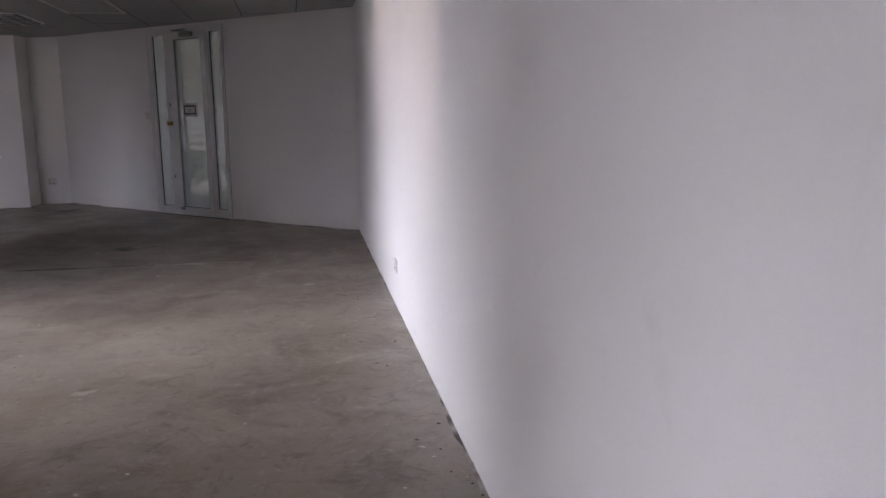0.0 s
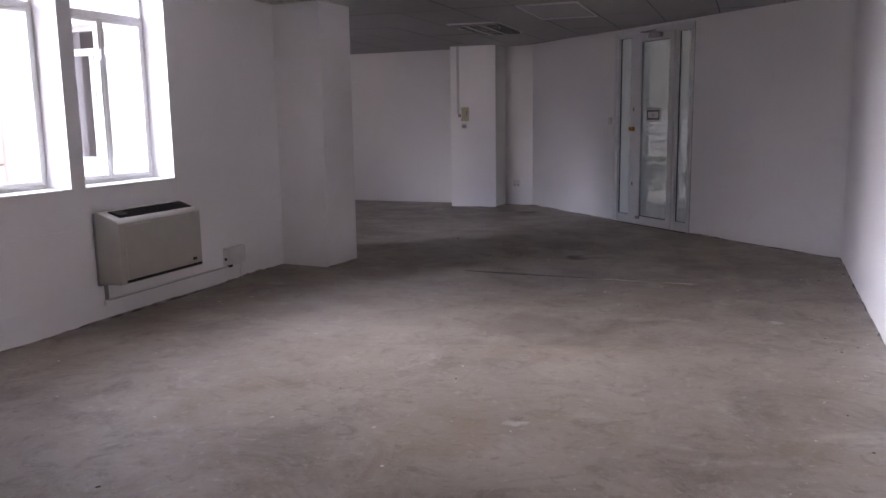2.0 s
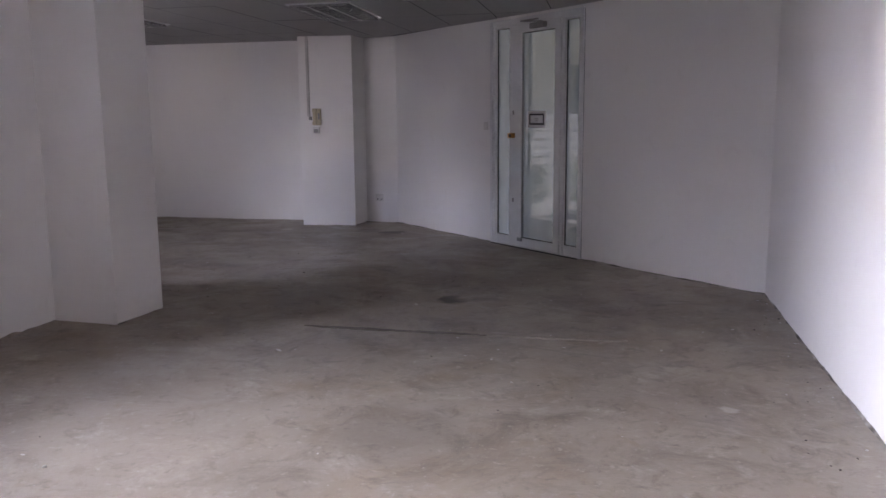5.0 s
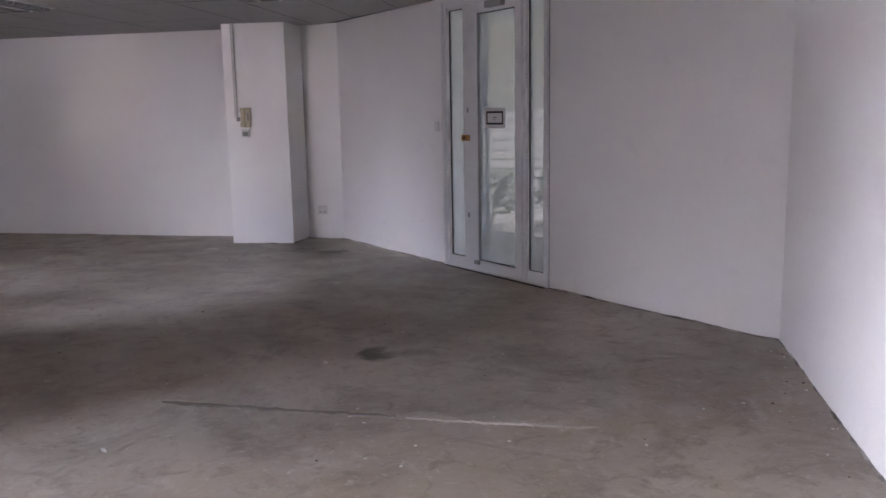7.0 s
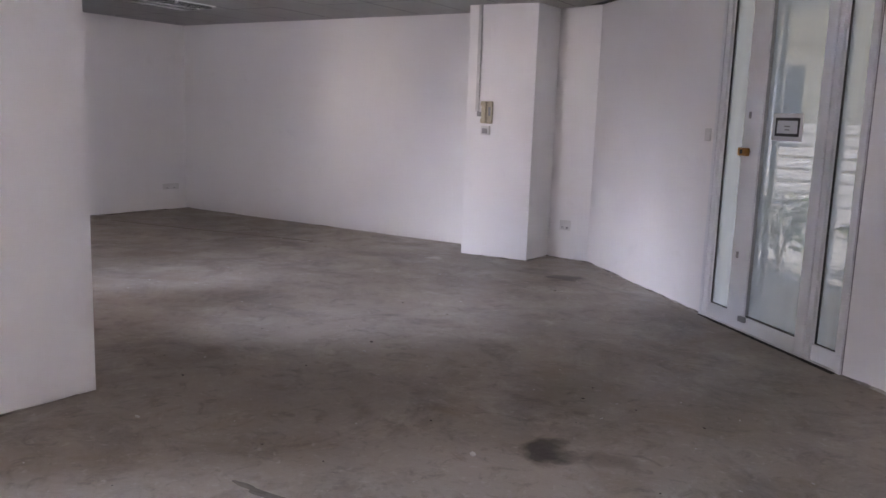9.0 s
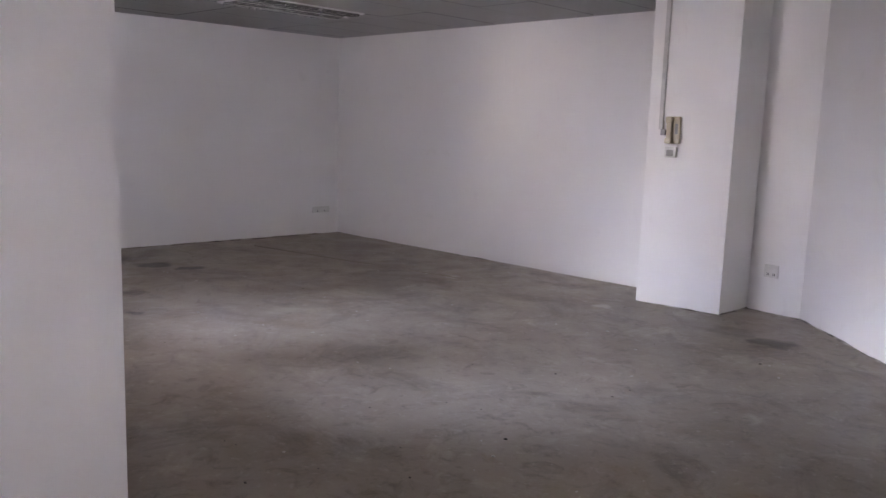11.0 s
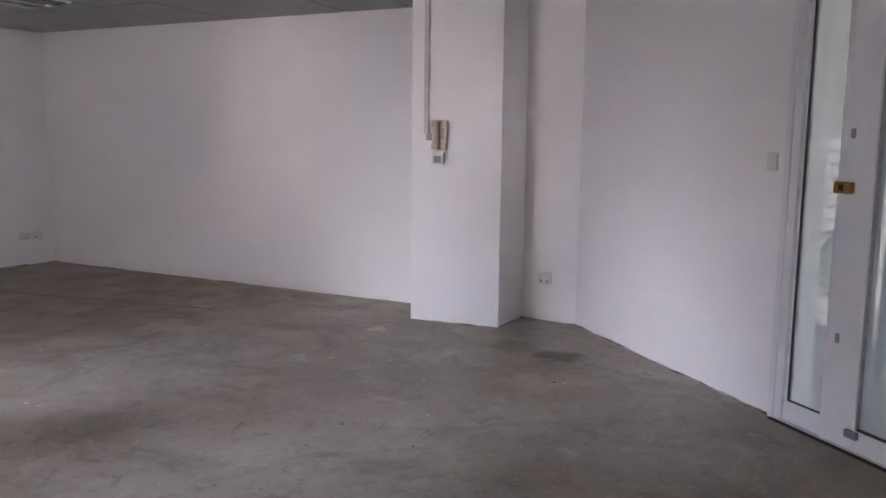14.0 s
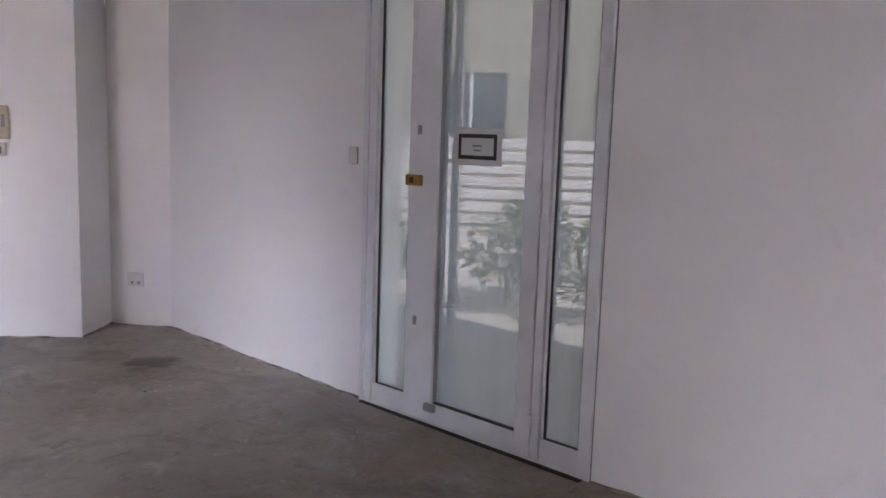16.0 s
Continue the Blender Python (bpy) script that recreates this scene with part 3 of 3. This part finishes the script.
def notice():
    """A printed paper with a thick black border, taped to the glass."""
    r = root("paper_notice", DOOR_M @ pose(0.664, -0.0155, 1.349), label="white paper notice with a thick black border", category="sign")
    boxes("sheet", [(-0.142, 0.142, 0, 0.001, -0.084, 0.082)], M_PAPER, 0, r)
    bw, bh, t = 0.114, 0.057, 0.018
    boxes("border", [(-bw, bw, 0.0012, 0.002, bh - t, bh), (-bw, bw, 0.0012, 0.002, -bh, -bh + t), (-bw, -bw + t, 0.0012, 0.002, -bh + t, bh - t), (bw - t, bw, 0.0012, 0.002, -bh + t, bh - t)], M_BLACK, 0, r)
    boxes("text_bar", [(-0.028, 0.028, 0.0012, 0.002, 0.0, 0.009), (-0.022, 0.022, 0.0012, 0.002, -0.02, -0.012)], M_GREYP, 0, r)


notice()


# outside the door: paving, a white slatted fence, shrubs, a sand-coloured building
def slat_fence():
    r = root("slatted_fence", pose(-8.0, 18.3, -0.06, 0, 0, 0), label="white slatted fence behind the glass door", category="fence")
    for x in range(0, 15, 2):
        boxes("post", [(x - 0.04, x + 0.04, -0.04, 0.04, 0, 1.5)], M_WINPAINT, 0.005, r)
    for i in range(9):
        boxes("slat", [(0, 14, -0.06, -0.041, 0.12 + i * 0.155, 0.23 + i * 0.155)], M_WINPAINT, 0.003, r)


slat_fence()


def shrub(m, height, seed):
    rng = random.Random(seed)
    r = root("shrub", m, label="small dark green leafy shrub on paving", category="shrub", group="shrubs outside the door")
    for _ in range(5):
        a, l = rng.uniform(0, 6.28), rng.uniform(0.1, 0.3)
        tube("stem", [(0, 0, 0), (l * 0.4 * math.cos(a), l * 0.4 * math.sin(a), height * 0.4), (l * math.cos(a), l * math.sin(a), height * rng.uniform(0.7, 0.95))], 0.01, M_BARK, r)
    bm = bmesh.new()
    for _ in range(420):
        a, z = rng.uniform(0, 6.28), rng.uniform(0.25, 1.0)
        rad = 0.34 * rng.random() ** 0.6 * (1.15 - abs(z - 0.6))
        c = Vector((rad * math.cos(a), rad * math.sin(a), z * height))
        t = Euler((rng.uniform(-1, 1), rng.uniform(-1, 1), a)).to_matrix()
        s = rng.uniform(0.03, 0.07)
        vs = [bm.verts.new(c + t @ Vector(v)) for v in ((0, 0, 0), (s, s * 0.4, 0.01), (2 * s, 0, 0.0), (s, -s * 0.4, 0.01))]
        bm.faces.new(vs)
    tagged(mesh_of("leaves", bm, M_LEAF, r), kind="stuff")


for x, y, h, seed in ((-1.25, 15.3, 0.8, 3), (-1.0, 15.9, 0.9, 4), (-0.55, 15.0, 0.75, 5), (-2.25, 15.4, 0.7, 8), (0.1, 15.6, 0.8, 9), (1.0, 15.2, 0.8, 10)):
    shrub(pose(x, y, -0.06), h, seed)
# unseen slab, added to keep sun off the door and the nearby paving
tagged(boxes("canopy", [(-3.5, 5.0, -2.9, -0.21, 2.63, 2.84)], M_FACADE, m=DOOR_M), "plain slab added outside the door to block sun", "canopy", kind="structure")
block("sand_building", pose(-14, 27, -0.06, 0, 0, -20), 26, 8, 9.5, M_SAND, 3, 9, "sand-brown building opposite the glass door")


# ---- lamps in the ceiling ----
def louvre_lamp(m, label):
    """A recessed fluorescent lamp, unlit: white rim, dark box, bright reflector blades."""
    r = root("ceiling_lamp", m, label=label, category="ceiling lamp", group="ceiling lamps")
    boxes("rim", [(-0.3, 0.3, -0.6, -0.585, -0.012, 0.001), (-0.3, 0.3, 0.585, 0.6, -0.012, 0.001), (-0.3, -0.285, -0.585, 0.585, -0.012, 0.001), (0.285, 0.3, -0.585, 0.585, -0.012, 0.001)], M_ALU, 0.002, r)
    boxes("housing", [(-0.285, 0.285, -0.585, 0.585, -0.0035, -0.001)], M_LAMPIN, 0, r)
    blades = [(-0.285 + 0.19 * i - 0.012, -0.285 + 0.19 * i + 0.012, -0.585, 0.585, -0.034, -0.0035) for i in (1, 2)]
    boxes("reflector", blades, M_REFL, 0.003, r)
    fins = [(-0.27, 0.27, -0.56 + 0.08 * i, -0.552 + 0.08 * i, -0.03, -0.0036) for i in range(15)]
    boxes("blades", fins, M_REFL, 0, r)
    return r


lamp = louvre_lamp(pose(-3.36, 11.17, H, 0, 0, 6), "unlit recessed ceiling lamp with metal louvres")
copy_thing(lamp, pose(-5.74, 10.98, H, 0, 0, 4))
copy_thing(lamp, pose(-7.66, 11.80, H, 0, 0, 4))
LAMP1 = root("ceiling_lamp", pose(-2.14, 10.04, H, 0, 0, 5), label="unlit ceiling lamp with grey prismatic diffuser", category="ceiling lamp", group="ceiling lamps")
boxes("rim", [(-0.3, 0.3, -0.6, -0.58, -0.014, 0.001), (-0.3, 0.3, 0.575, 0.6, -0.014, 0.001), (-0.3, -0.28, -0.58, 0.575, -0.014, 0.001), (0.28, 0.3, -0.58, 0.575, -0.014, 0.001)], M_ALU, 0.002, LAMP1)
boxes("diffuser", [(-0.28, 0.28, -0.58, 0.575, -0.006, -0.002)], M_DIFF, 0, LAMP1)


# ---- along the window wall (x along it, y out; the room is at negative y) ----
def wall_unit():
    r = root("wall_air_unit", W_M @ pose(w_at(5.875), 0, 0.0), label="beige wall-mounted fan unit with dark top grille", category="air conditioner")
    w, d = 0.85, 0.235

    def side_profile(name, x0, x1, pts, mat, bevel):
        bm = bmesh.new()
        f = bm.faces.new([bm.verts.new((x0, y, z)) for y, z in pts])
        up = bmesh.ops.extrude_face_region(bm, geom=[f])["geom"]
        for v in up:
            if isinstance(v, bmesh.types.BMVert):
                v.co.x = x1
        bmesh.ops.bevel(bm, geom=list(bm.edges), offset=bevel, segments=3, affect='EDGES', profile=0.5)
        return mesh_of(name, bm, mat, r)

    side_profile("casing", 0.0, w, [(-0.035, 0.265), (-d, 0.27), (-d - 0.004, 0.69), (-d + 0.02, 0.712), (-0.05, 0.765), (-0.035, 0.765)], M_BEIGE, 0.008)
    boxes("back_plate", [(0.015, w - 0.015, -0.036, -0.0005, 0.25, 0.752)], M_GREYP, 0.004, r)
    boxes("front_panel", [(0.055, w - 0.012, -d - 0.010, -d + 0.004, 0.30, 0.675)], M_BEIGE, 0.004, r)
    # dark strip colours in the shade below the front panel
    boxes("shadow_line", [(0.05, w - 0.006, -d - 0.0045, -d + 0.01, 0.277, 0.296)], M_GRILLE, 0.002, r)
    tilt = math.degrees(math.atan2(0.053, d - 0.07))
    bm = bmesh.new()
    add_box(bm, 0.075, w - 0.03, -0.056, 0.056, 0.0, 0.004)
    mesh_of("grille", bm, M_GRILLE, r, pose(0, -0.133, 0.7375, tilt, 0, 0))
    bm = bmesh.new()
    for i in range(7):
        add_box(bm, 0.08, w - 0.035, -0.052 + i * 0.0165, -0.048 + i * 0.0165, 0.004, 0.009)
    mesh_of("grille_bars", bm, M_GRILLE, r, pose(0, -0.133, 0.7375, tilt, 0, 0))
    bm = bmesh.new()
    add_box(bm, 0.08, 0.17, -0.04, 0.04, 0.006, 0.013, 0.003)
    mesh_of("control_flap", bm, M_GRILLE, r, pose(0, -0.133, 0.7375, tilt, 0, 0))
    boxes("badge", [(w - 0.12, w - 0.075, -d - 0.0125, -d - 0.0102, 0.325, 0.345)], M_GRILLE, 0, r)


wall_unit()
tagged(boxes("wall_cover_panel", [(w_at(4.90), w_at(5.70), -0.02, -0.0005, 0.20, 0.665)], M_WALL, 0.003, m=W_M), "white painted cover board on the wall", "panel")
tagged(boxes("wall_patch", [(w_at(4.13), w_at(4.27), -0.004, -0.0005, 0.015, 0.105)], M_FILLER, 0.001, m=W_M), "small grey filler patch low on the wall", "patch", kind="structure")
T = root("cable_trunking", W_M, label="white cable trunking low on the wall", category="trunking")
boxes("channel", [(w_at(5.93), w_at(7.36), -0.028, -0.0005, 0.105, 0.140)], M_WALL, 0.003, T)
boxes("drop", [(w_at(5.945), w_at(5.965), -0.022, -0.0005, 0.142, 0.262)], M_GREYP, 0.003, T)
boxes("seam", [(w_at(5.96), w_at(7.30), -0.030, -0.0282, 0.134, 0.138)], M_GREYP, 0, T)
X = root("socket_box", W_M @ pose(w_at(7.41), 0, 0.22), label="white surface socket box with a hanging wire", category="socket")
boxes("box", [(-0.125, 0.125, -0.055, -0.0005, -0.07, 0.075)], M_PLASTIC, 0.006, X)
boxes("plate", [(-0.118, 0.118, -0.062, -0.0552, -0.063, 0.068)], M_PLASTIC, 0.003, X)
boxes("knockout", [(-0.1265, -0.124, -0.042, -0.02, -0.03, -0.005)], M_BLACK, 0, X)
boxes("gland", [(-0.095, -0.05, -0.045, -0.015, -0.092, -0.068)], M_GRILLE, 0.005, X)
tube("wire", [(0.06, -0.03, -0.07), (0.075, -0.04, -0.11), (0.06, -0.035, -0.15), (0.085, -0.03, -0.185), (0.07, -0.05, -0.212)], 0.005, M_PLASTIC, X)


# ---- sockets and switches ----
def socket(m, w, h, name, label, slots=2, cat="socket"):
    """A plate on the wall; y = 0 is the wall, the room at negative y."""
    r = root(name, m, label=label, category=cat)
    boxes("plate", [(-w / 2, w / 2, -0.012, -0.0005, -h / 2, h / 2)], M_PLASTIC, 0.004, r)
    for i in range(slots):
        x = (i - (slots - 1) / 2) * w / max(slots, 1) * 0.85
        boxes("rocker", [(x - w / slots * 0.22, x + w / slots * 0.22, -0.017, -0.0122, -h * 0.02, h * 0.3)], M_PLASTIC, 0.002, r)
        if cat == "socket":
            for dx in (-0.006, 0.006):
                boxes("slot", [(x + dx - 0.0025, x + dx + 0.0025, -0.0135, -0.0121, -h * 0.34, -h * 0.14)], M_BLACK, 0, r)
    return r


def on(p, q, s, z):
    return along(p, q)[0] @ pose(s, 0, z)


socket(on(N0, D0, 0.19, 0.33), 0.12, 0.10, "wall_socket", "white double socket plate low in the niche")
e_m, e_len = along(R0, R1)
socket(on(R0, R1, 10.22 - 6.6, 0.302), 0.12, 0.085, "wall_socket", "white socket plate low on the long wall", 1)
w_len = math.hypot(F0[0] - S0[0], F0[1] - S0[1])
socket(on(S0, F0, 13.345 - 8.6, 0.305), 0.25, 0.075, "wall_socket", "white double socket strip low in the corner")
socket(on(S0, F0, 10.26 - 8.6, 0.255), 0.12, 0.11, "wall_socket", "grey double socket plate on the end wall")
d_len = math.hypot(D1[0] - D0[0], D1[1] - D0[1])
socket(on(D0, D1, d_len - 0.125, 1.28), 0.07, 0.09, "light_switch", "white light switch beside the glass door", 1, "switch")

# ---- intercom on the pillar ----
P_M = along((-4.795, 13.303), (-4.1, 13.40))[0]
I = root("intercom_phone", P_M @ pose(0.235, 0, 1.395), label="yellowed cream intercom handset on the pillar", category="intercom")
boxes("base", [(-0.052, 0.052, -0.035, -0.0005, -0.105, 0.105)], M_CREAM, 0.008, I)
boxes("handset", [(-0.046, 0.002, -0.068, -0.0352, -0.1, 0.1)], M_CREAM, 0.012, I)
boxes("earpiece", [(-0.05, 0.006, -0.078, -0.04, 0.055, 0.103)], M_CREAM, 0.01, I)
boxes("mouthpiece", [(-0.05, 0.006, -0.078, -0.04, -0.103, -0.06)], M_CREAM, 0.01, I)
boxes("speaker_slot", [(0.016, 0.04, -0.0372, -0.0352, -0.03, 0.05)], M_GREYP, 0.001, I)
B = root("door_release_box", P_M @ pose(0.22, 0, 1.225), label="small grey and white button box under intercom", category="switch")
boxes("plate", [(-0.045, 0.045, -0.03, -0.0005, -0.042, 0.042)], M_PLASTIC, 0.005, B)
boxes("button", [(-0.028, 0.028, -0.037, -0.0302, -0.03, 0.018)], M_GREYP, 0.004, B)
C = root("cable_conduit", P_M, label="white cable conduit running down the pillar", category="conduit")
boxes("channel", [(0.108, 0.142, -0.026, -0.0005, 1.40, H - 0.001)], M_FILLER, 0.004, C)
boxes("end", [(0.125, 0.165, -0.022, -0.0005, 1.355, 1.40)], M_GREYP, 0.004, C)


# ---- floor patches and crumbs ----
def patch(pts, w0, mat, label, seed):
    """A rough ridge of filled chase along a line of points."""
    rng = random.Random(seed)
    bm = bmesh.new()
    (ax, ay), (bx, by) = pts
    nx, ny = -(by - ay), bx - ax
    ln = math.hypot(nx, ny)
    nx, ny = nx / ln, ny / ln
    rows = []
    count = 48
    for i in range(count + 1):
        f = i / count
        end = min(1, f * 8, (1 - f) * 8)
        w = w0 * (0.6 + 0.4 * rng.random()) * (0.15 + 0.85 * end)
        x, y = ax + (bx - ax) * f + 0.012 * rng.uniform(-1, 1), ay + (by - ay) * f + 0.008 * rng.uniform(-1, 1)
        rows.append([bm.verts.new((x + nx * w * k, y + ny * w * k, z)) for k, z in ((-0.5, -0.006), (-0.3, 0.003 + 0.002 * rng.random()), (0.3, 0.003 + 0.002 * rng.random()), (0.5, -0.006))])
    for a, b in zip(rows, rows[1:]):
        for k in range(3):
            bm.faces.new((a[k], a[k + 1], b[k + 1], b[k]))
    tagged(mesh_of("floor_patch", bm, mat), label, "floor patch", kind="structure")


patch([(-2.55, 8.488), (-1.30, 8.53)], 0.065, M_PATCH_D, "dark mortar strip in the bare floor", 1)
patch([(-1.34, 8.54), (-0.42, 8.60)], 0.075, M_PATCH_L, "pale mortar strip in the bare floor", 2)
patch([(-9.0, 12.15), (-6.3, 12.75)], 0.06, M_PATCH_L, "pale mortar strip in side room floor", 4)


def crumbs(name, mat, count, seed, label, low, high):
    rng = random.Random(seed)
    bm = bmesh.new()
    while count:
        if rng.random() < 0.65:
            x, y = rng.uniform(-3.9, 0.75), rng.uniform(2.6, 10.5)
        else:
            x, y = rng.uniform(-9.2, -3.0), rng.uniform(9.0, 13.4)
        if rng.random() < 0.35:
            x = 0.9 - 0.0548 * (y - 3.87) - abs(rng.gauss(0, 0.18)) - 0.02 if y < 10 else x
        if x + 0.87 * y > 9.2:
            continue
        s = rng.uniform(low, high) * (1 if rng.random() < 0.85 else 1.7)
        made = bmesh.ops.create_icosphere(bm, subdivisions=1, radius=s)["verts"]
        sx, sy, a = rng.uniform(0.6, 1.9), rng.uniform(0.5, 1.1), rng.uniform(0, 3.14)
        for v in made:
            px, py, pz = v.co.x * sx * rng.uniform(0.8, 1.2), v.co.y * sy * rng.uniform(0.8, 1.2), v.co.z * 0.35
            v.co = Vector((x + px * math.cos(a) - py * math.sin(a), y + px * math.sin(a) + py * math.cos(a), pz + 0.004))
        count -= 1
    tagged(mesh_of(name, bm, mat), label, "debris", kind="stuff")


crumbs("plaster_crumbs", M_CHIP, 190, 11, "small white plaster crumbs scattered on floor", 0.003, 0.009)
crumbs("dark_crumbs", M_DEBRIS_SHADE, 160, 12, "small dark dirt crumbs scattered on floor", 0.002, 0.0065)


def wall_foot(p, q, seed, label="ragged dirty seam where wall meets floor", big=1.0):
    """A ragged, dirty mortar seam along the foot of a wall."""
    rng = random.Random(seed)
    m, length = along(p, q)
    bm = bmesh.new()
    count = int(length / 0.035)
    rows, h, o = [], 0.008, 0.006
    for i in range(count + 1):
        h = min(0.012 * big, max(0.001 * big, h + rng.uniform(-0.004, 0.004) * big))
        o = min(0.022 * big, max(0.002 * big, o + rng.uniform(-0.005, 0.005) * big))
        x = length * i / count
        rows.append([bm.verts.new(c) for c in ((x, -0.0015, h), (x, -0.003, h * 0.6), (x, -o, -0.001), (x, -o - 0.004, -0.012))])
    for a, b in zip(rows, rows[1:]):
        for k in range(3):
            bm.faces.new((a[k], a[k + 1], b[k + 1], b[k]))
    tagged(mesh_of("wall_foot_seam", bm, M_SEAM, None, m), label, "seam", kind="structure")


M_SEAM = material("seam_mortar", (0.42, 0.39, 0.36), (0.10, 0.085, 0.075), rough=0.9, scale=5, fine=60, bump=0.4, spread=0.2)
for k, (p, q) in enumerate(((R0, R1), (D2, D3), (D0, D1), (N0, D0), (F0, (-4.8, 13.84)), (S0, F0), (W0, W1), ((-3.795, 8.73), (-3.78, 8.21)), ((-3.78, 8.21), (-4.3, 8.21)),
                            ((-4.795, 13.303), (-4.1, 13.40)), ((-4.1, 13.40), (-4.1, 13.83)))):
    wall_foot(p, q, 40 + k)
M_SEAM = M_FLOOR
wall_foot((-4.252, 7.3), (-4.30, 8.21), 61, "rough mound of screed against the wall foot", 3.2)
wall_foot((-3.84, 8.21), (-4.29, 8.21), 62, "rough mound of screed against the wall foot", 2.8)
